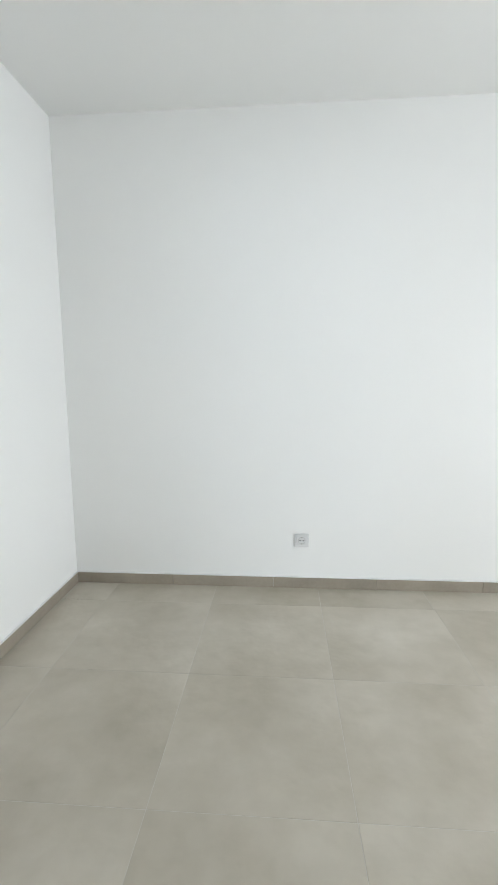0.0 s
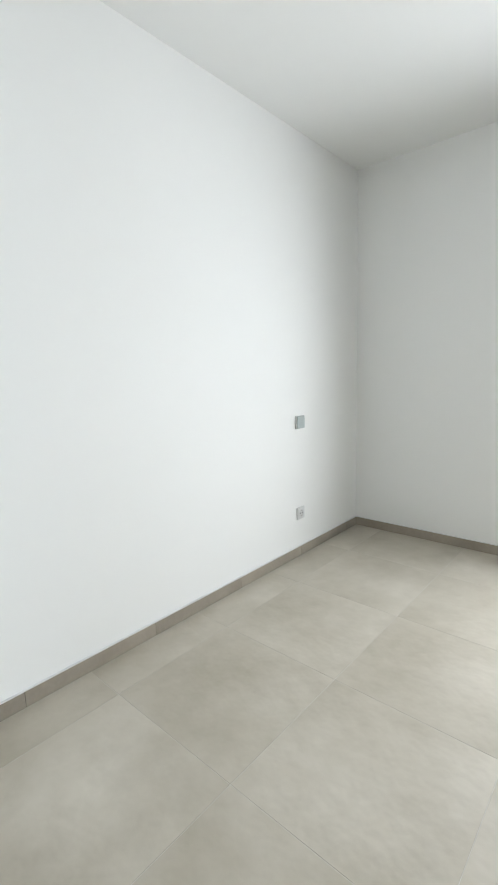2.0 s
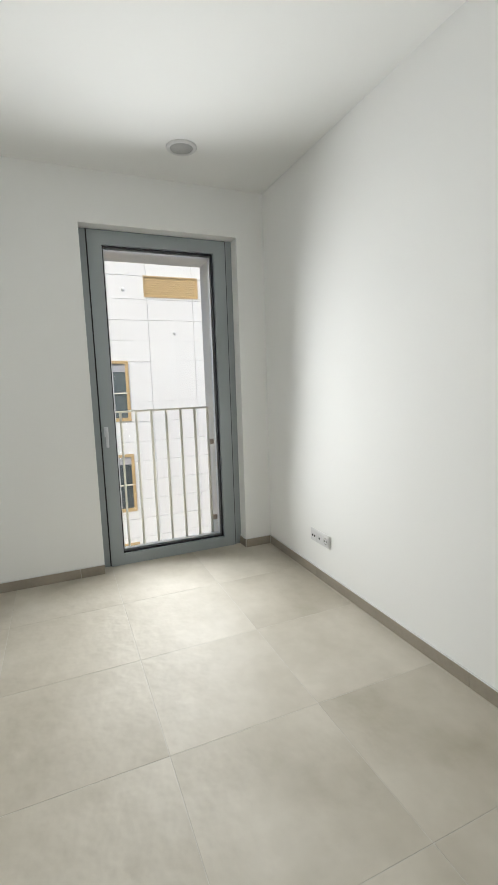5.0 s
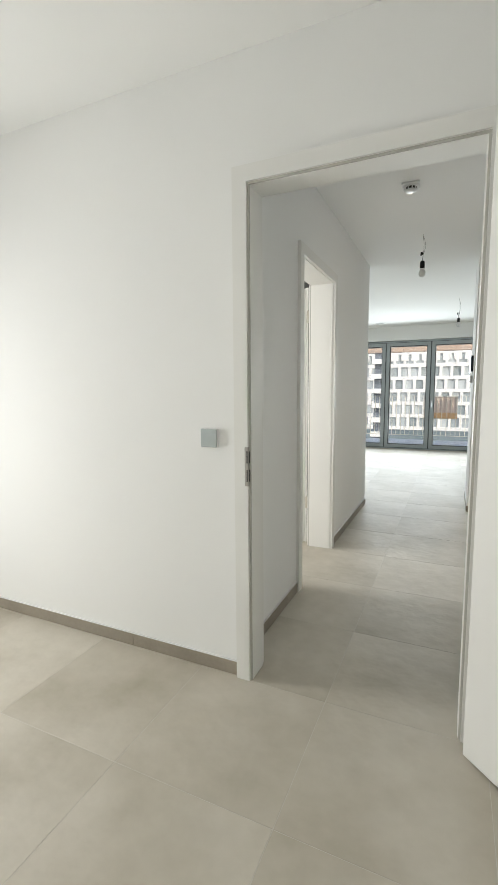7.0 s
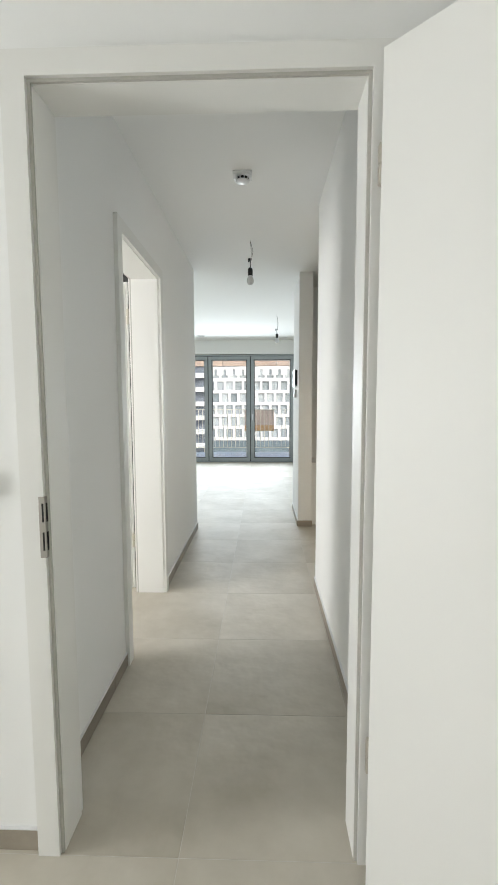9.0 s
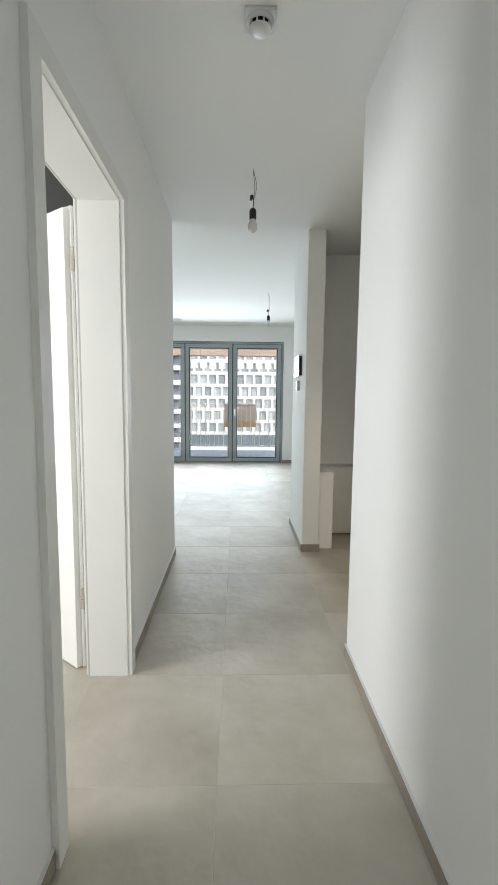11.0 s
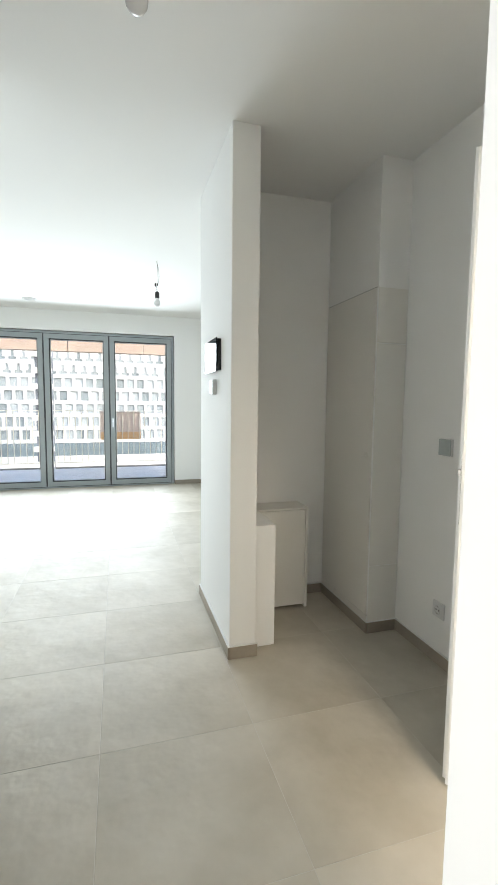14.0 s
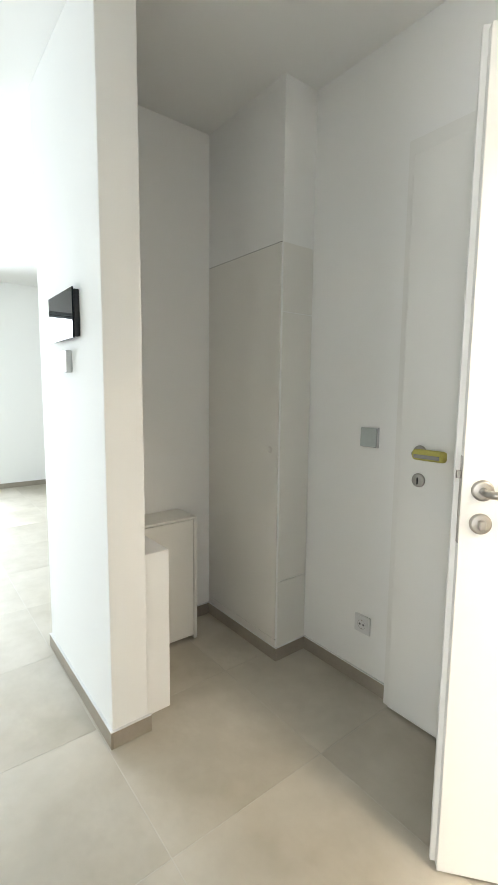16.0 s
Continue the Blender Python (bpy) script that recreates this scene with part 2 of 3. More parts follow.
solid("wall_hall_west", WALL, "wall", PLASTER, (-0.45, -0.322, -1.69, 0.125, -0.05, H))
solid("wall_toilet_south", "white wall with a narrow door opening", "wall", PLASTER,
      (-0.585, -0.45, -1.69, -1.58, -0.05, H), (-1.34, -1.318, -1.69, -1.58, -0.05, H), (-1.318, -0.585, -1.69, -1.58, 2.14, H))
solid("wall_entry_west", "white wall round the entrance door", "wall", PLASTER,
      (-1.56, -1.34, -3.88, -2.725, -0.05, H), (-1.56, -1.34, -1.775, 0.125, -0.05, H), (-1.56, -1.34, -2.725, -1.775, 2.155, H))
# unseen, added to stop daylight leaking in under the entrance door
solid("wall_stairwell", "unseen wall added behind the entrance door against light", "wall", PLASTER, (-1.66, -1.563, -2.9, -1.6, -0.05, H))
solid("wall_niche_back", WALL, "wall", PLASTER, (-2.8, -0.46, -4.06, -3.88, -0.05, H))
solid("wall_stub", "free end of a white partition wall", "wall", PLASTER, (-0.46, -0.32, -4.06, -3.24, -0.05, H), bevel=0.004)
solid("wall_living_north", WALL, "wall", PLASTER, (0.915, 3.22, -3.15, -2.95, -0.05, H))
solid("wall_living_west", WALL, "wall", PLASTER, (-2.8, -2.6, -8.27, -4.06, -0.05, H))
solid("wall_living_east", WALL, "wall", PLASTER, (3.22, 3.62, -8.27, -2.95, -0.05, H))
solid("wall_bathroom_east", "white wall with a window opening", "wall", PLASTER,
      (3.22, 3.62, -2.95, -0.87, -0.05, H), (3.22, 3.62, 0.03, 0.125, -0.05, H), (3.22, 3.62, -0.87, 0.03, 2.2, H), (3.22, 3.62, -0.87, 0.03, -0.05, 0.5))
solid("wall_bathroom_tiling", "anthracite tiled bathroom wall", "wall", DARKTILE, (0.918, 3.217, -2.95, -2.16, -0.01, H - 0.003), (0.918, 0.928, -2.16, -1.645, -0.01, H - 0.003))
solid("wall_living_south", "white wall with a wide window opening", "wall", PLASTER,
      (-2.8, -0.66, -8.65, -8.27, -0.05, H), (2.26, 3.62, -8.65, -8.27, -0.05, H), (-0.66, 2.26, -8.65, -8.27, 2.345, H))
solid("wall_toilet_north", WALL, "wall", PLASTER, (-1.34, -0.45, 0.06, 0.125, -0.05, H))
solid("ceiling", "plain white painted ceiling", "ceiling", CEILING, (-2.8, 3.62, -8.65, 3.09, H, H + 0.25))
floor = solid("floor", "large square greige stone floor tiles", "floor", GROUT, (-2.8, 3.62, -8.65, 3.09, -0.3, -0.0006))

# ---- windows ----


def french_window(name, label, m, x0, x1, z1, sashes, handles, w=0.089, edge=0.034):
    """Window seen from inside: local x along the wall, local y towards the room, its frame's face at y = 0."""
    win = thing(name, label, "window", m, "structure")
    part("window_frame", frame_bars(bmesh.new(), x0, x1, 0.0, z1, 0.052, -0.09, 0.0, 0.003), ALU, win)
    for a, c in zip(sashes, sashes[1:]):
        a, c, lo, hi = a + 0.010, c - 0.010, edge + 0.006, z1 - edge - 0.017
        s = part("sash", frame_bars(bmesh.new(), a, c, lo, hi, w, -0.07, 0.014, 0.004), ALU, win)
        q = w - 0.001
        part("gasket", frame_bars(bmesh.new(), a + q, c - q, lo + q, hi - q, 0.010, -0.030, -0.012, 0), GASKET_AND_GAP, s)
        q = w + 0.003
        # outer return of the frame, its sky light put into a brighter colour
        part("glazing_bead", frame_bars(bmesh.new(), a + q, c - q, lo + q, hi - q, 0.014, -0.089, -0.045, 0), ALU_LIGHT, s)
        pane = part("pane", box(bmesh.new(), a + q, c - q, -0.038, -0.034, lo + q, hi - q), GLASS, s, "clear glass pane")
        pane.visible_shadow = False
        # black ring paints the shaded gap between sash and frame
        part("sash_seal", frame_bars(bmesh.new(), a - 0.009, c + 0.009, lo - 0.009, hi + 0.009, 0.011, -0.010, 0.0012, 0), GASKET_AND_GAP, s)
    for mx in sashes[1:-1]:
        part("mullion", box(bmesh.new(), mx - 0.028, mx + 0.028, -0.088, -0.002, 0.045, z1 - 0.045, 0.002), ALU, win)
    for hx in handles:
        bm = box(bmesh.new(), hx - 0.014, hx + 0.014, 0.014, 0.024, 0.99, 1.06, 0.004)
        tube(bm, [(hx, 0.02, 1.035), (hx, 0.055, 1.035)], 0.008)
        box(bm, hx - 0.009, hx + 0.009, 0.048, 0.062, 0.92, 1.045, 0.005)
        part("window_handle", bm, ALU_LIGHT, win, "bright metal lever pointing down")
    return win


french_window("window_1", "tall grey aluminium window door, shut", pose(3.33, 1.515, -0.05, 0, 0, 90), -1.066, 0.0, 2.41, (-1.021, -0.045), (-0.085,))
french_window("window_2", "wide grey aluminium window with three leaves, shut", pose(0, -8.31, 0), -0.65, 2.25, 2.335, (-0.622, 0.322, 1.24, 2.222), (0.278,), 0.068, 0.022)
french_window("window_3", "grey aluminium bathroom window, shut", pose(3.27, -1.1, 0.5, 0, 0, 90), -1.1, 0.0, 1.7, (-1.055, -0.045), ())


# ---- doors ----


def u_frame(bm, i, o, w, h, y0, y1, bevel=0.003):
    """Two posts and a head round a clear opening 0..w, h high: from i outside it to o."""
    line = ((-o, 0), (-i, 0), (-i, h + i), (w + i, h + i), (w + i, 0), (w + o, 0), (w + o, h + o), (-o, h + o))
    t = bmesh.new()
    a, c = [[t.verts.new((x, y, z)) for x, z in line] for y in (y0, y1)]
    for k in range(8):
        j = (k + 1) % 8
        t.faces.new((a[k], a[j], c[j], c[k]))
    for ring in (a, c):
        for q in ((0, 1, 2, 7), (7, 2, 3, 6), (3, 4, 5, 6)):
            t.faces.new([ring[n] for n in q])
    if bevel:
        sharp = [e for e in t.edges if len(e.link_faces) == 2 and e.calc_face_angle(0.0) > 0.5]
        bmesh.ops.bevel(t, geom=sharp, offset=bevel, segments=2, affect="EDGES", profile=0.5)
    merge(bm, t)
    return bm


def door_frame(name, label, m, w, h, t):
    """White door frame: local y points out of the wall's face, on the side on which the leaf lies."""
    d = thing(name, label, "door", m, "structure")
    part("casing", u_frame(bmesh.new(), 0.022, 0.085, w, h, 0.0, 0.025, 0.004), LACQUER, d)
    part("lining", u_frame(bmesh.new(), 0.012, 0.040, w, h, -t, 0.006, 0.002), LACQUER, d)
    part("back_casing", u_frame(bmesh.new(), 0.016, 0.082, w, h, -t - 0.02, -t, 0.004), LACQUER, d)
    part("seal", u_frame(bmesh.new(), 0.0135, 0.0215, w, h, 0.004, 0.014, 0), SEAL, d)
    return d


def leaf(parent, m, w, h, side, shut=False):
    """Door leaf with a stepped edge: hinge at x = 0, its shown face at y = 0, its body behind it on the given side."""
    bm = bmesh.new()
    a, c = sorted((0.0, side * 0.026))
    e, g = sorted((side * 0.026, side * 0.040))
    if side > 0:
        box(bm, 0.013, w - 0.013, a, c, 0.008, h - 0.013, 0.002)
        box(bm, 0.0, w, e, g, 0.008, h, 0.002)
    elif shut:
        box(bm, 0.0, w, -0.014, 0.0, 0.008, h, 0.002)
        box(bm, 0.013, w - 0.013, -0.040, -0.014, 0.008, h - 0.013, 0.002)
    else:
        box(bm, 0.013, w - 0.013, -0.026, 0.0, 0.008, h - 0.013, 0.002)
        box(bm, 0.0, w, -0.040, -0.026, 0.008, h, 0.002)
    ob = part("leaf", bm, LACQUER, parent)
    ob.matrix_world = m
    return ob


def hinge(parent, x, y, z):
    bm = bmesh.new()
    for a, c in ((z - 0.048, z - 0.001), (z + 0.001, z + 0.048)):
        box(bm, x - 0.0085, x + 0.0085, y - 0.0085, y + 0.0085, a, c, 0.003)
    tube(bm, [(x, y, z - 0.050), (x, y, z + 0.050)], 0.005)
    return part("hinge", bm, NICKEL, parent, "satin nickel hinge")


def lever(parent, x, z, towards, side=1):
    """Lever on a round rose on the face y = 0; the lever points along x by the sign of towards."""
    m = Matrix.Translation((x, 0, z)) @ pose(0, 0, 0, -90 * side)
    bm = lathe(bmesh.new(), [(0, 0.009), (0.020, 0.009), (0.0245, 0.0075), (0.026, 0.004), (0.026, 0.0)], m)
    rose = part("handle_rose", bm, STEEL, parent)
    pts = [(x, side * 0.006, z), (x, side * 0.040, z), (x + towards * 0.005, side * 0.050, z), (x + towards * 0.016, side * 0.055, z), (x + towards * 0.128, side * 0.055, z)]
    part("lever", tube(bmesh.new(), pts, 0.0098, 14), STEEL, rose)
    return rose


door1 = door_frame("door_1", "white bedroom door standing wide open", pose(-0.195, 0.235, 0), 0.822, 2.115, 0.11)
leaf1 = leaf(door1, pose(-0.213, 0.320, 0, 0, 0, 135), 0.86, 2.142, 1)
for hz in (0.37, 1.89):
    hinge(door1, -0.232 + 0.195, 0.299 - 0.235, hz)
bm = box(bmesh.new(), 0.8400, 0.8442, 0.004, 0.0275, 0.90, 1.07, 0.001)
box(bm, 0.8435, 0.8580, 0.0245, 0.0275, 0.90, 1.07, 0.001)
strike = part("strike_plate", bm, STEEL, door1, "steel strike plate with two slots")
for sz in (0.920, 1.000):
    part("slot", box(bmesh.new(), 0.8392, 0.8402, 0.007, 0.022, sz, sz + 0.052), DARK, strike)
    part("slot", box(bmesh.new(), 0.8440, 0.8490, 0.0272, 0.0278, sz, sz + 0.052), DARK, strike)

door2 = door_frame("door_2", "white bathroom door standing open", pose(0.915, -0.772, 0, 0, 0, -90), 0.77, 2.115, 0.17)
leaf(door2, pose(0.986, -1.592, 0, 0, 0, -38), 0.80, 2.128, -1)
for hz in (0.37, 1.89):
    hinge(door2, 0.800, 0.036, hz)

door3 = door_frame("door_3", "white toilet door standing half open", pose(-0.61, -1.69, 0, 0, 0, 180), 0.68, 2.115, 0.11)
leaf3 = leaf(door3, pose(-1.307, -1.753, 0, 0, 0, -50), 0.712, 2.128, -1)
lever(leaf3, 0.652, 1.068, -1)
bm = lathe(bmesh.new(), [(0, 0.009), (0.020, 0.009), (0.0245, 0.0075), (0.026, 0.004), (0.026, 0.0)], Matrix.Translation((0.652, 0, 0.985)) @ pose(0, 0, 0, -90))
rose3 = part("lock_rose", bm, STEEL, leaf3)
part("thumb_turn", box(bmesh.new(), 0.644, 0.660, 0.008, 0.026, 0.973, 0.997, 0.004), STEEL, rose3)
bm = box(bmesh.new(), 0.6985, 0.7005, -0.022, -0.004, 0.93, 1.15, 0.0005)
face3 = part("lock_face", bm, STEEL, leaf3, "brushed metal lock face on the edge")
part("latch", box(bmesh.new(), 0.7005, 0.711, -0.019, -0.007, 1.094, 1.114, 0.002), STEEL, face3)

door4 = door_frame("door_4", "white entrance door, shut", pose(-1.34, -1.80, 0, 0, 0, -90), 0.90, 2.13, 0.2)
leaf4 = leaf(door4, pose(-1.292, -1.782, 0.006, 0, 0, -90), 0.968, 2.145, -1, True)
rose4 = lever(leaf4, 0.882, 1.078, -1)
part("foam_sleeve", box(bmesh.new(), 0.752, 0.876, 0.040, 0.070, 1.058, 1.097, 0.011), FOAM, rose4, "yellow-green foam wrapped round the lever")
part("tape", box(bmesh.new(), 0.768, 0.866, 0.066, 0.0725, 1.066, 1.080, 0.003), TAPE_AND_GAP_SHADE, rose4)
bm = lathe(bmesh.new(), [(0, 0.009), (0.020, 0.009), (0.0245, 0.0075), (0.026, 0.004), (0.026, 0.0)], Matrix.Translation((0.882, 0, 0.973)) @ pose(0, 0, 0, -90))
lock4 = part("lock_rose", bm, STEEL, leaf4)
part("keyhole", box(bmesh.new(), 0.8795, 0.8845, 0.0085, 0.0105, 0.958, 0.985, 0.003), DARK, lock4)

# ---- entrance niche ----
shaft = thing("service_shaft", "white boxed-in shaft with a flush panel door", "service shaft", None, "structure")
part("shaft_wall", box(bmesh.new(), -1.34, -1.150, -3.88, -3.285, 0.0, H), PLASTER, shaft)
panel = part("panel_door", box(bmesh.new(), -1.1495, -1.1445, -3.872, -3.292, 0.105, 1.955, 0.001), CREAM, shaft, "flush cream panel door")
part("plinth_panel", box(bmesh.new(), -1.1495, -1.1445, -3.872, -3.292, 0.066, 0.102, 0.001), CREAM, shaft)
# grey strips laid on the wall paint the shade in the panel's gaps
for z0, z1, y0, y1 in ((1.9555, 1.9585, -3.875, -3.289), (0.102, 0.105, -3.875, -3.289)):
    part("shadow_gap", box(bmesh.new(), -1.150, -1.1480, y0, y1, z0, z1), TAPE_AND_GAP_SHADE, shaft)
part("finger_hole", lathe(bmesh.new(), [(0.019, 0.0005), (0.019, 0.0025), (0.0165, 0.0025), (0.0165, 0.001), (0, 0.001)], Matrix.Translation((-1.1445, -3.345, 1.03)) @ pose(0, 0, 0, 0, 90), 24), CREAM, panel)
part("access_cover", box(bmesh.new(), -1.336, -1.153, -3.285, -3.281, 1.66, 1.955, 0.001), CREAM, shaft)
part("access_cover", box(bmesh.new(), -1.336, -1.153, -3.285, -3.281, 0.40, 1.655, 0.001), CREAM, shaft)
part("access_cover", box(bmesh.new(), -1.336, -1.153, -3.285, -3.281, 0.066, 0.396, 0.001), CREAM, shaft)

cab = thing("meter_cabinet", "low white built-in cabinet with a plain door", "cabinet", None)
bm = box(bmesh.new(), -0.462, -0.952, -3.88, -3.692, 0.648, 0.660, 0.002)
box(bm, -0.952, -0.934, -3.88, -3.69, 0.0, 0.648, 0.002)
box(bm, -0.478, -0.462, -3.88, -3.69, 0.0, 0.648, 0.002)
box(bm, -0.934, -0.478, -3.875, -3.865, 0.0, 0.648)
part("body", bm, CREAM, cab)
part("door", box(bmesh.new(), -0.931, -0.481, -3.708, -3.690, 0.022, 0.645, 0.0015), CREAM, cab)
thing("boxed_pipe", "low white plastered boxing beside the partition wall", "pipe boxing", None, "structure", "", box(bmesh.new(), -0.592, -0.4605, -3.687, -3.312, 0.0, 0.672, 0.003), PLASTER)

# ---- wall fittings: local x along the wall, local y out of it, z up ----


def plate(bm, x0, x1, z0, z1, y0, y1, bevel=0.003):
    return box(bm, x0, x1, y0, y1, z0, z1, bevel)


def socket_insert(parent, x):
    ins = part("insert", plate(bmesh.new(), x - 0.031, x + 0.031, -0.031, 0.031, 0.008, 0.0115, 0.002), PLASTIC, parent)
    turn = Matrix.Translation((x, 0.0116, 0)) @ pose(0, 0, 0, -90)
    # shallow well; the shade of its depth is in the colour
    well = part("well", lathe(bmesh.new(), [(0.0215, 0.001), (0.0195, 0.0015), (0.0185, -0.0005), (0, -0.0008)], turn, 28), WELL_SHADE, ins)
    for dx in (-0.0095, 0.0095):
        part("pin_hole", lathe(bmesh.new(), [(0.0047, 0.0), (0, 0.0004)], Matrix.Translation((x + dx, 0.0118, 0)) @ pose(0, 0, 0, -90), 12), DARK, well)
    for dz in (-0.0185, 0.0185):
        part("earth_clip", box(bmesh.new(), x - 0.003, x + 0.003, 0.0108, 0.0140, dz - 0.003, dz + 0.003, 0.0005), STEEL, well)
    return ins


def socket(m, label, n=1):
    s = thing("wall_socket", label, "socket", m, group="wall sockets")
    half = 0.041 + 0.0355 * (n - 1)
    part("cover_frame", plate(bmesh.new(), -half, half, -0.041, 0.041, 0.0, 0.009), PLASTIC, s)
    for k in range(n):
        x = (k - (n - 1) / 2) * 0.071
        if k == 0:
            socket_insert(s, x)
        else:
            ins = part("insert", plate(bmesh.new(), x - 0.031, x + 0.031, -0.031, 0.031, 0.008, 0.0115, 0.002), PLASTIC, s)
            for dx in ((0.0,) if k == 1 else (-0.012, 0.012)):
                part("port", box(bmesh.new(), x + dx - 0.008, x + dx + 0.008, 0.0112, 0.0125, -0.010, 0.004, 0.0005), DARK, ins)
    return s


def switch(m, label):
    s = thing("light_switch", label, "switch", m, group="light switches")
    part("base", plate(bmesh.new(), -0.042, 0.042, -0.042, 0.042, 0.0, 0.012, 0.002), PLASTIC, s)
    part("rocker", plate(bmesh.new(), -0.040, 0.040, -0.040, 0.040, 0.012, 0.020, 0.003), FILM, s, "grey glossy plate")
    return s


socket(pose(0.203, 2.888, 0.294, 0, 0, 180), "white single wall socket above the skirting")
socket(pose(2.450, 2.888, 0.294, 0, 0, 180), "white single wall socket under a switch")
socket(pose(2.470, 0.235, 0.278), "white triple wall socket above the skirting", 3)
socket(pose(-1.34, -2.922, 0.285, 0, 0, -90), "white single wall socket beside the entrance door")
switch(pose(2.447, 2.888, 0.903, 0, 0, 180), "square grey switch plate on a white wall")
switch(pose(0.843, 0.235, 1.100), "square grey switch plate beside the door frame")
switch(pose(-1.34, -2.922, 1.115, 0, 0, -90), "square grey switch plate beside the entrance door")

com = thing("video_intercom", "black glass video intercom on a wall", "intercom", pose(-0.32, -3.615, 1.580, 0, 0, -90))
part("back_box", box(bmesh.new(), -0.155, 0.155, 0.0, 0.020, -0.084, 0.084, 0.003), BLACK_PLASTIC, com)
part("screen", box(bmesh.new(), -0.158, 0.158, 0.0215, 0.028, -0.090, 0.090, 0.002), SCREEN, com, "glossy black glass front")
th = thing("room_thermostat", "small white square thermostat below an intercom", "thermostat", pose(-0.32, -3.61, 1.410, 0, 0, -90))
part("housing", box(bmesh.new(), -0.040, 0.040, 0.0, 0.024, -0.043, 0.043, 0.004), PLASTIC, th)
part("display", box(bmesh.new(), -0.026, 0.026, 0.0242, 0.0255, -0.030, 0.030, 0.001), OPAL, th)

# ---- ceiling fittings ----


def smoke_alarm(m):
    s = thing("smoke_alarm", "round white smoke alarm on a square plate on the ceiling", "smoke alarm", m)
    part("base_plate", box(bmesh.new(), -0.055, 0.055, -0.055, 0.055, -0.012, 0.0, 0.004), PLASTIC, s)
    part("body", lathe(bmesh.new(), [(0.0, -0.020), (0.040, -0.020), (0.050, -0.014), (0.050, -0.012)]), PLASTIC, s)
    bm = bmesh.new()
    lathe(bm, [(0.036, -0.036), (0.036, -0.020)])
    part("sensor_slots", bm, DARK, s, "dark slots")
    part("cap", lathe(bmesh.new(), [(0.0, -0.046), (0.022, -0.046), (0.040, -0.040), (0.041, -0.036), (0.0, -0.035)]), PLASTIC, s)
    for k in range(10):
        a = k * math.pi / 5
        part("rib", box(bmesh.new(), 0.034, 0.040, -0.003, 0.003, -0.037, -0.019), PLASTIC, s).matrix_local = pose(0, 0, 0, 0, 0, math.degrees(a))
    return s


smoke_alarm(pose(0.171, -1.28, H))


def bare_bulb(m, label, bend, drop=0.0):
    """A lamp bulb in a black holder that hangs from the ceiling on its wires."""
    b = thing("bare_bulb", label, "ceiling bulb", m, group="bare bulbs")
    part("hook", tube(bmesh.new(), [(0, 0, 0), (0, 0, -0.012), (0.006, 0, -0.020), (0.004, 0, -0.030), (-0.003, 0, -0.028)], 0.0016, 6), STEEL, b)
    for k in (-1, 1):
        pts = []
        for i in range(13):
            u = i / 12
            pts.append((0.001 * k + bend * (0.016 if k > 0 else 0.007) * math.sin(math.pi * u) + 0.006 * bend * u, 0.005 * k * math.sin(2.5 * u), -0.020 - (0.125 + drop) * u))
        part("wire", tube(bmesh.new(), pts, 0.0016, 6), CABLE, b)
    part("clamp", box(bmesh.new(), -0.004, 0.010, -0.007, 0.007, -0.158, -0.128, 0.003), BLACK_PLASTIC, b).matrix_local = pose(bend * 0.006, 0, -drop, 0, 8 * bend)
    part("clamp", box(bmesh.new(), -0.009, 0.003, -0.006, 0.006, -0.150, -0.126, 0.003), BLACK_PLASTIC, b).location = (0, 0, -drop)
    part("cord", tube(bmesh.new(), [(0.004, 0, -0.145), (0.002, 0, -0.19), (0, 0, -0.215)], 0.0028, 8), BLACK_PLASTIC, b).location = (0, 0, -drop)
    part("holder", lathe(bmesh.new(), [(0.0, -0.200), (0.010, -0.201), (0.018, -0.208), (0.020, -0.216), (0.020, -0.262), (0.0185, -0.264), (0.0, -0.264)]), BLACK_PLASTIC, b).location = (0, 0, -drop)
    bulb = part("bulb", lathe(bmesh.new(), [(0.016, -0.262), (0.0175, -0.270), (0.022, -0.282), (0.0285, -0.296), (0.0300, -0.308), (0.0280, -0.322), (0.0210, -0.334), (0.0110, -0.341), (0.0, -0.343)]), OPAL, b, "unlit opal bulb")
    bulb.location, bulb.scale = (0, 0, -0.262 * 0.06 - drop), (0.94, 0.94, 0.94)
    part("bulb_collar", lathe(bmesh.new(), [(0.0165, -0.262), (0.0185, -0.272), (0.0232, -0.2835), (0.0225, -0.284)]), PLASTIC, bulb)
    return b


bare_bulb(pose(0.156, -2.325, H + 0.004, 0, 0, 180), "bare opal bulb in a black holder hanging from hall ceiling", 1, 0.024)
bare_bulb(pose(-0.160, -5.46, H, 0, 0, 20), "bare opal bulb in a black holder hanging from living room ceiling", -1, 0.086)


def air_valve(m):
    s = thing("ceiling_vent", "round white ceiling vent with a grey centre", "ceiling vent", m, group="ceiling vents")
    part("ring", lathe(bmesh.new(), [(0.088, 0.0), (0.088, -0.004), (0.081, -0.011), (0.068, -0.011), (0.064, -0.006), (0.064, 0.0)], None, 48), PLASTIC, s)
    part("grille", lathe(bmesh.new(), [(0.066, -0.004), (0.064, -0.008), (0.0, -0.010)], None, 40), MESH_GREY, s, "fine grey grille")
    return s


air_valve(pose(2.778, 0.948, H))
air_valve(pose(1.285, -7.60, H))

# ---- outside the bedroom window ----
solid("window_surround", "peach rendered outer window reveal", "wall", PEACH,
      (3.44, 3.75, 0.451, 0.565, -0.40, 2.312), (3.44, 3.75, 1.468, 1.513, -0.40, 2.312), (3.44, 3.75, 0.565, 1.468, 2.226, 2.312), (3.44, 3.70, 0.565, 1.468, -0.40, -0.06))


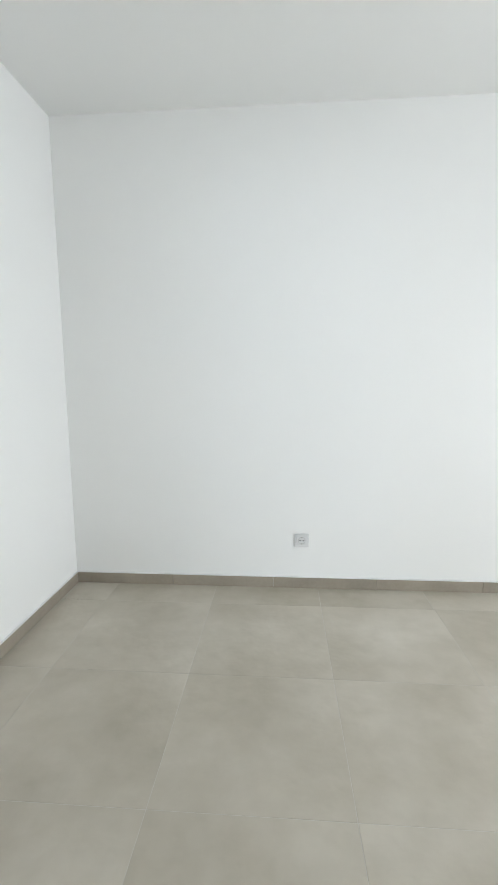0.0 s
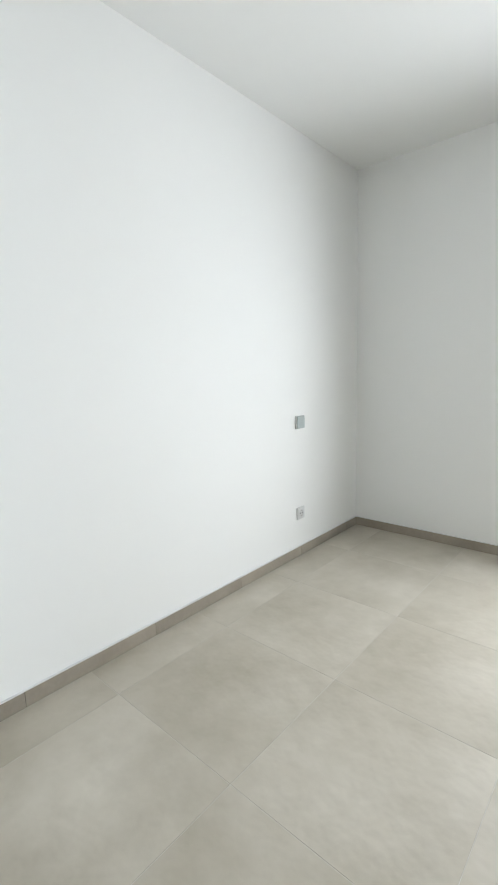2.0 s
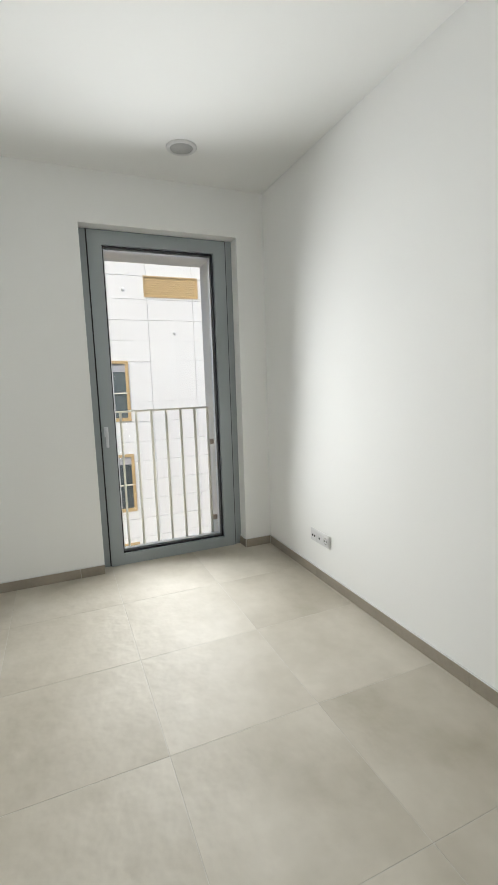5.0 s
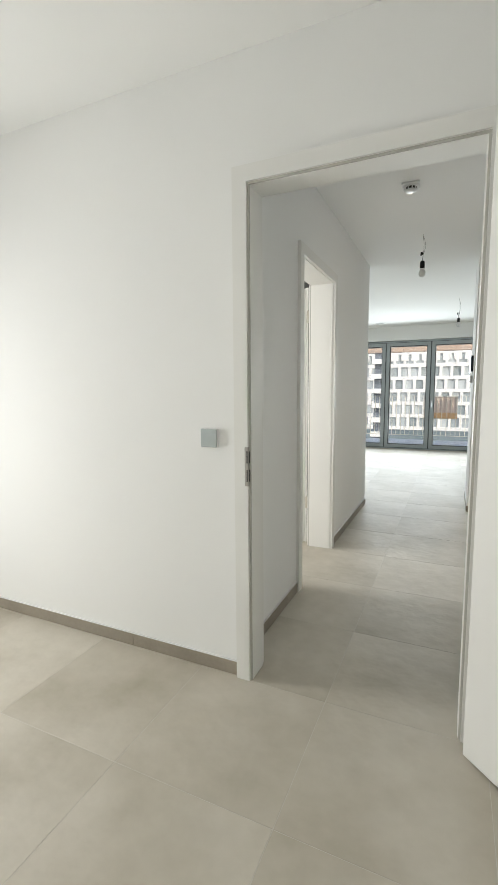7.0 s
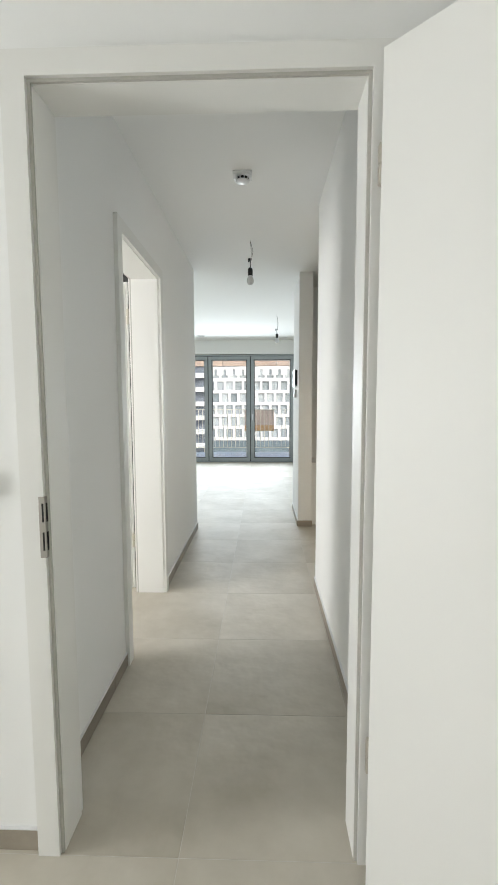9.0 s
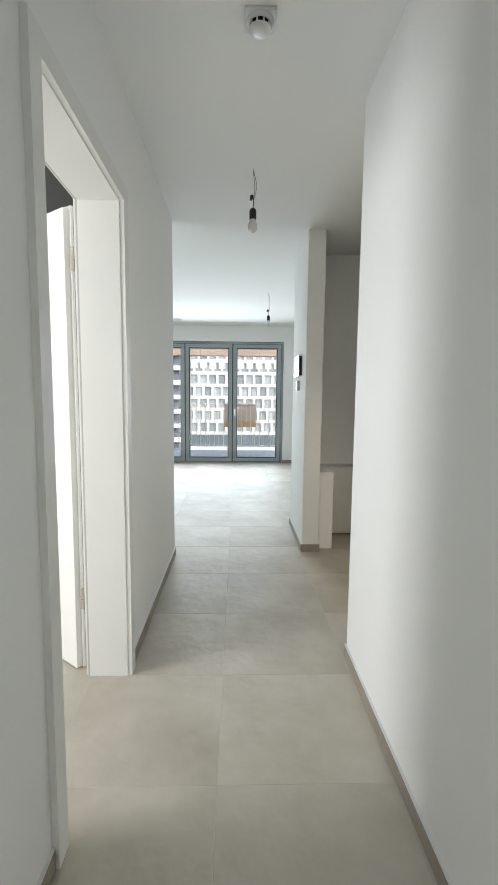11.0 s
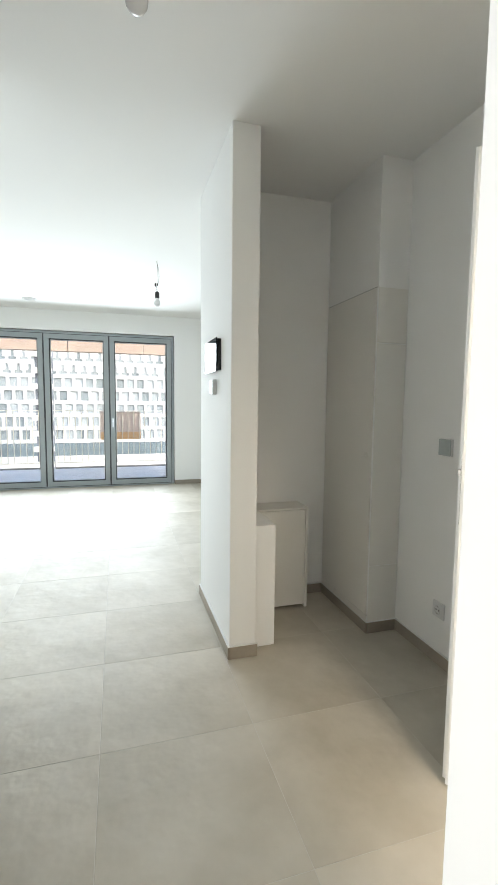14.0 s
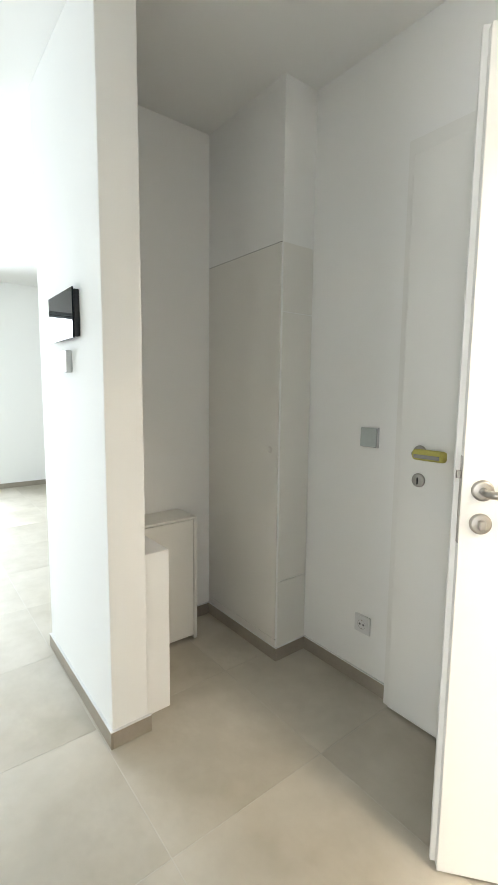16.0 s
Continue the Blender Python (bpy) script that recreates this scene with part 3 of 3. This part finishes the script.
def railing(name, label, m, length, z0, z1, step, r):
    g = thing(name, label, "railing", m)
    part("top_rail", box(bmesh.new(), 0, length, -0.020, 0.020, z1 - 0.012, z1, 0.002), BEIGE_STEEL, g)
    part("bottom_rail", box(bmesh.new(), 0, length, -0.018, 0.018, z0, z0 + 0.012, 0.002), BEIGE_STEEL, g)
    n = int(length / step)
    bar = None
    for k in range(n + 1):
        x = k * length / n
        if bar is None:
            bar = part("bar", box(bmesh.new(), -r, r, -0.012, 0.012, z0 + 0.010, z1 - 0.010, 0.001), BEIGE_STEEL, g)
            bar.location = (0.008, 0.0, 0.0)
        else:
            o = new("bar", bar.data)
            o.parent, o.location = g, (min(max(x, 0.008), length - 0.008), 0, 0)
    return g


rail1 = railing("balcony_railing", "beige steel bar railing outside the window", pose(3.58, 0.60, 0, 0, 0, 90), 0.81, -0.12, 1.10, 0.115, 0.0075)
for hz in (0.17, 0.81):
    part("bracket", box(bmesh.new(), -0.045, 0.004, -0.012, 0.012, hz - 0.02, hz + 0.02, 0.003), BROWN, rail1, "brown wall bracket")

# facade across the courtyard
FX = 14.6
court = thing("courtyard_building", "white panel-clad apartment building across a courtyard", "building", None)
part("wall", box(bmesh.new(), FX + 0.06, FX + 6, -12, 11, -15, 9.5), JOINT, court)
part("roof", box(bmesh.new(), FX - 0.1, FX + 6.2, -12.2, 11.2, 9.5, 9.9), CONCRETE, court)
windows = []
for row in range(4):
    for y in (0.585, -3.07, 4.24, -6.72):
        windows.append((y - 0.96, y + (0.88 if y > 0 else 0.0), 0.17 - 2.94 * row, 2.05 - 2.94 * row, "grille" if (row == 1 and y < 0) else "window"))
for y0, y1 in ((-2.75, -1.0), (0.27, 2.05), (-6.4, -4.65), (3.9, 5.7)):
    windows.append((y0, y1, 4.0, 4.65, "louvre"))
for y0, y1, z0, z1, what in windows:
    if what == "louvre":
        bm = bmesh.new()
        for b in ((y0, y0 + 0.04, z0, z1), (y1 - 0.04, y1, z0, z1), (y0 + 0.04, y1 - 0.04, z1 - 0.04, z1), (y0 + 0.04, y1 - 0.04, z0, z0 + 0.04)):
            box(bm, FX - 0.02, FX + 0.0595, *b)
        lv = part("louvre", bm, OCHRE, court)
        for k in range(9):
            z = z0 + 0.05 + k * (z1 - z0 - 0.1) / 8.5
            part("slat", box(bmesh.new(), FX + 0.01, FX + 0.05, y0 + 0.04, y1 - 0.04, z, z + 0.058), OCHRE, lv)
        continue
    wd = part("window", bmesh.new(), OCHRE, court)
    bm = bmesh.new()
    for b in ((y0, y0 + 0.09, z0, z1), (y1 - (0.09 if y0 > -2 else 0.02), y1, z0, z1), (y0 + 0.09, y1 - 0.09, z1 - 0.09, z1), (y0 + 0.09, y1 - 0.09, z0, z0 + 0.10)):
        box(bm, FX - 0.03, FX + 0.0595, *b)
    old = wd.data
    wd.data = mesh_of("window", bm, OCHRE)
    bpy.data.meshes.remove(old)
    if what == "grille":
        part("backing", box(bmesh.new(), FX + 0.05, FX + 0.058, y0 + 0.09, y1 - 0.02, z0 + 0.1, z1 - 0.09), SLATE, wd)
        for k in range(22):
            z = z0 + 0.12 + k * (z1 - z0 - 0.24) / 21
            part("slat", box(bmesh.new(), FX, FX + 0.045, y0 + 0.09, y1 - 0.02, z - 0.022, z + 0.022), CONCRETE, wd)
        continue
    part("pane", box(bmesh.new(), FX + 0.05, FX + 0.058, y0 + 0.09, y1 - 0.02, z0 + 0.1, z1 - 0.09), DARK_GLASS, wd)
    part("blind", box(bmesh.new(), FX + 0.025, FX + 0.048, y0 + 0.09, y1 - 0.02, z1 - 0.34, z1 - 0.09), CURTAIN, wd)
    part("curtain", box(bmesh.new(), FX + 0.044, FX + 0.0495, y0 + (0.46 if y0 > -2 else 0.1), (y0 + 0.79 if y0 > -2 else y1 - 0.02), z0 + 0.12, z1 - 0.34), CURTAIN, wd)
    if y1 - y0 > 1.5:
        part("mullion", box(bmesh.new(), FX - 0.028, FX + 0.0495, y1 - 0.97, y1 - 0.88, z0 + 0.10, z1 - 0.09), OCHRE, wd)
        part("curtain", box(bmesh.new(), FX + 0.044, FX + 0.0495, y1 - 0.86, y1 - 0.52, z0 + 0.12, z1 - 0.34), CURTAIN, wd)
    part("cross_bar", box(bmesh.new(), FX - 0.03, FX, y0, y1, z0 + 0.86, z0 + 0.90), BEIGE_STEEL, wd)


def cut(rect, hole):
    """The rectangle less the hole, as rectangles."""
    a, c, e, g = rect
    p, q, r, s = hole
    if p >= c or q <= a or r >= g or s <= e:
        return [rect]
    out = []
    if p > a:
        out.append((a, p, e, g))
    if q < c:
        out.append((q, c, e, g))
    a, c = max(a, p), min(c, q)
    if r > e:
        out.append((a, c, e, r))
    if s < g:
        out.append((a, c, s, g))
    return out


for row in range(-14, 16):
    for col in range(-5, 6):
        cells = [(-1.09 + 1.47 * col, -1.09 + 1.47 * (col + 1), 3.93 - 0.635 * (row + 1) + 0.0, 3.93 - 0.635 * row)] if row >= 0 else \
            [(-1.09 + 1.47 * col, -1.09 + 1.47 * (col + 1), 3.93 + 0.70 * (-row - 1), 3.93 + 0.70 * (-row))]
        if cells[0][3] > 9.4:
            continue
        whole = cells[0]
        for wdw in windows:
            cells = [p for c in cells for p in cut(c, wdw[:4])]
        for a, c, e, g in cells:
            if c - a > 0.05 and g - e > 0.05:
                gap = [0.005 if v == w else 0.0 for v, w in zip((a, c, e, g), whole)]
                part("cladding_panel", box(bmesh.new(), FX, FX + 0.06, a + gap[0], c - gap[1], e + gap[2], g - gap[3]), FACADE, court)
bm = box(bmesh.new(), FX, FX + 0.06, -12, 11, -15, 3.93 - 0.635 * 16 - 0.02)
part("lower_wall", bm, FACADE, court)
for y, z in ((-1.9, 2.91), (-0.37, 4.20), (2.6, 2.91)):
    part("anchor_knob", lathe(bmesh.new(), [(0.05, 0), (0.05, 0.05), (0.03, 0.07), (0, 0.07)], Matrix.Translation((FX, y, z)) @ pose(0, 0, 0, 0, -90), 16), CONCRETE, court)

# ---- outside the living room ----
solid("balcony_floor", "pale concrete balcony slab", "balcony", CONCRETE, (-4.52, 6.72, -10.5, -8.65, -0.25, -0.02))
solid("balcony_side_walls", "pale balcony side walls", "wall", CONCRETE, (-4.62, -4.52, -10.5, -8.65, -0.25, 2.85), (6.72, 6.82, -10.5, -8.65, -0.25, 2.85))
fascia = thing("balcony_fascia", "brown panelled edge of the balcony roof", "fascia", None, "structure")
for k in range(8):
    part("fascia_panel", box(bmesh.new(), -4.5 + 1.4 * k + 0.006, -4.5 + 1.4 * (k + 1) - 0.006, -10.50, -10.36, 2.255, 2.85, 0.003), BROWN, fascia)
rail2 = railing("balcony_railing", "long beige steel bar railing round the balcony", pose(-4.4, -10.44, 0), 10.8, 0.10, 1.13, 0.11, 0.006)
for k in range(10):
    part("post", box(bmesh.new(), 1.2 * k - 0.02, 1.2 * k + 0.02, -0.022, 0.022, -0.02, 0.10, 0.002), BEIGE_STEEL, rail2)
plantbox = thing("planter_box", "pale brown planter box hung on the balcony railing", "planter", None)
part("upper_box", box(bmesh.new(), -0.245, 0.54, -10.78, -10.453, 0.70, 1.105, 0.004), WOODBOX, plantbox)
part("lower_box", box(bmesh.new(), -0.245, 0.54, -10.775, -10.455, 0.55, 0.70, 0.004), ORANGE, plantbox, "orange-brown lower half")

FY = -118.0
office = thing("office_building", "long white office building with a regular window grid", "building", None)
part("wall", box(bmesh.new(), -60, 90, FY - 20, FY - 0.4, -15, 19.0), OFFICE_GLASS, office)
bm = bmesh.new()
PX, PZ = 2.42, 3.15
for row in range(8):
    z = -8.6 + PZ * row
    box(bm, -60, 90, FY - 0.4, FY, z - 0.45, z + 0.42)
    off = 1.21 * (row % 2)
    for k in range(62):
        x = -60 + k * PX + off
        if row < 5:
            box(bm, x - 0.33, x + 0.33, FY - 0.4, FY, z + 0.42, z + PZ - 0.45)
        else:
            box(bm, x - 0.85, x + 0.85, FY - 0.4, FY, z + 1.15, z + PZ - 0.45)
            box(bm, x - 0.30, x + 0.30, FY - 0.4, FY, z + 0.42, z + 1.15)
box(bm, -60, 90, FY - 0.4, FY, -8.6 + PZ * 8 - 0.45, 19.5)
part("facade_grid", bm, FACADE, office)
PANE = mesh_of("window_pane", box(bmesh.new(), -1.20, 1.20, FY - 0.397, FY - 0.36, 0.44, PZ - 0.47), FAR_GLASS)
for row in range(8):
    for k in range(16, 43):
        o = new("window_pane", PANE)
        o.parent = office
        o.location = (-60 + (k + 0.5) * PX + 1.21 * (row % 2), 0, -8.6 + PZ * row)
part("shop_front", box(bmesh.new(), -60, 90, FY - 0.5, FY - 0.1, -14.9, -9.1), OFFICE_GLASS, office, "glazed ground floor")
part("plinth_wall", box(bmesh.new(), -60, 90, FY - 0.1, FY + 0.3, -14.95, -12.2), FACADE, office)
tower = thing("balcony_tower", "grey-blue building with stacked balconies", "building", None)
part("wall", box(bmesh.new(), 12.7, 15.6, -101.5, -98, -15, 16), SLATE, tower)
for k in range(9):
    part("balcony", box(bmesh.new(), 12.4, 16.0, -98, -96.6, -12 + 3.1 * k, -11.0 + 3.1 * k), FACADE, tower)
solid("ground", "grey street and yard far below", "ground", ASPHALT, (-2500, 2500, -2500, 2500, -15.4, -15.0))

# ---- toilet lamp behind the half-open door ----
lamp = thing("ceiling_light", "small round ceiling light in the toilet, lit", "ceiling light", pose(-0.93, -0.60, H))
part("shade", lathe(bmesh.new(), [(0.12, 0.0), (0.12, -0.03), (0.10, -0.05), (0.0, -0.055)]), mat("lit_opal_shade", (0.8, 0.78, 0.7), 0.4, emit=((1.0, 0.90, 0.78), 2.0)), lamp)

# ---- skirting and floor tiles ----
base = thing("baseboard", "low grey-brown tile skirting along the walls", "skirting", None, "structure")
BOARDS = {}


def skirting(x0, y0, x1, y1, nx, ny):
    """Tile strips 6.5 cm high on a wall's face, standing out by nx, ny."""
    length = math.hypot(x1 - x0, y1 - y0)
    n = max(1, math.ceil(length / 0.603))
    dx, dy = (x1 - x0) / length, (y1 - y0) / length
    done = 0.0
    cx, cy = nx * 0.005, ny * 0.005
    bead = box(bmesh.new(), min(x0, x1) + min(0, 2 * cx), max(x0, x1) + max(0, 2 * cx), min(y0, y1) + min(0, 2 * cy), max(y0, y1) + max(0, 2 * cy), 0.0652, 0.0685)
    part("sealant_bead", bead, CAULK, base, "thin white sealant line")
    for k in range(n):
        s = min(0.603, length - done)
        key = round(s, 3)
        if key not in BOARDS:
            BOARDS[key] = mesh_of("skirting_tile", box(bmesh.new(), 0.0008, s - 0.0008, -0.010, 0.0, 0.0005, 0.065, 0.0012), SKIRT)
        o = new("skirting_tile", BOARDS[key])
        o.parent = base
        # the strip's back lies on the wall: local -y is the way out of it
        turn = math.degrees(math.atan2(dy, dx))
        out = Vector((math.sin(math.radians(turn)), -math.cos(math.radians(turn))))
        sx, sy = x0 + dx * done, y0 + dy * done
        if out.x * nx + out.y * ny > 0:
            o.matrix_local = pose(sx, sy, 0, 0, 0, turn)
        else:
            o.matrix_local = pose(sx + dx * s, sy + dy * s, 0, 0, 0, turn + 180)
        done += s


skirting(-1.17, 2.888, 3.22, 2.888, 0, -1)
skirting(-1.17, 0.235, -1.17, 2.878, 1, 0)
skirting(3.22, 2.878, 3.22, 1.515, -1, 0)
skirting(3.22, 0.449, 3.22, 0.245, -1, 0)
skirting(3.22, 0.449, 3.33, 0.449, 0, 1)
skirting(0.712, 0.235, 3.21, 0.235, 0, 1)
skirting(-1.16, 0.235, -0.28, 0.235, 0, 1)
skirting(0.745, 0.105, 0.745, -0.702, -1, 0)
skirting(0.745, -1.616, 0.745, -3.15, -1, 0)
skirting(0.735, -3.15, 3.22, -3.15, 0, -1)
skirting(-0.322, 0.105, -0.322, -1.70, 1, 0)
skirting(-0.322, -1.69, -0.520, -1.69, 0, -1)
skirting(-1.34, -3.275, -1.34, -2.786, 1, 0)
skirting(-1.34, -3.285, -1.15, -3.285, 0, 1)
skirting(-1.15, -3.870, -1.15, -3.275, 1, 0)
skirting(-1.15, -3.88, -0.953, -3.88, 0, 1)
skirting(-0.32, -3.23, -0.32, -4.07, 1, 0)
skirting(-0.47, -3.24, -0.32, -3.24, 0, 1)
skirting(-2.6, -4.06, -0.32, -4.06, 0, -1)
skirting(-2.6, -8.27, -0.66, -8.27, 0, 1)
skirting(2.26, -8.27, 3.22, -8.27, 0, 1)
skirting(-2.6, -8.26, -2.6, -4.07, 1, 0)
skirting(3.22, -8.26, 3.22, -3.16, -1, 0)

P, X0, Y0 = 0.603, 0.30, -2.76
ROOMS = ((-1.17, 3.33, 0.12, 2.89), (-0.33, 0.96, -3.3, 0.2), (0.9, 3.22, -2.95, 0.12), (-1.36, 0.745, -3.88, -1.58), (-1.36, -0.4, -1.7, 0.06), (-2.6, 3.22, -8.33, -3.15))
PLATES = {}
for i in range(-6, 6):
    for j in range(-11, 11):
        a, c, e, g = X0 + P * i, X0 + P * (i + 1), Y0 + P * j, Y0 + P * (j + 1)
        if not any(min(c, r[1]) - max(a, r[0]) > 0.02 and min(g, r[3]) - max(e, r[2]) > 0.02 for r in ROOMS):
            continue
        a, c, e, g = max(a, -2.7), min(c, 3.335), max(e, -8.36), min(g, 2.95)
        size = (round(c - a, 3), round(g - e, 3))
        if size not in PLATES:
            hx, hy, b = size[0] / 2 - 0.0011, size[1] / 2 - 0.0011, 0.0005
            bm = bmesh.new()
            rings = [[bm.verts.new((sx * x, sy * y, z)) for sx, sy in ((-1, -1), (1, -1), (1, 1), (-1, 1))] for x, y, z in ((hx, hy, -0.009), (hx, hy, -b), (hx - b, hy - b, 0.0))]
            for lo, up in zip(rings, rings[1:]):
                for k in range(4):
                    bm.faces.new((lo[k], lo[(k + 1) % 4], up[(k + 1) % 4], up[k]))
            bm.faces.new(rings[-1])
            PLATES[size] = mesh_of("floor_tile", bm, TILE)
        o = new("floor_tile", PLATES[size])
        o.parent = floor
        o.location = ((a + c) / 2, (e + g) / 2, 0.0003 * random.random())
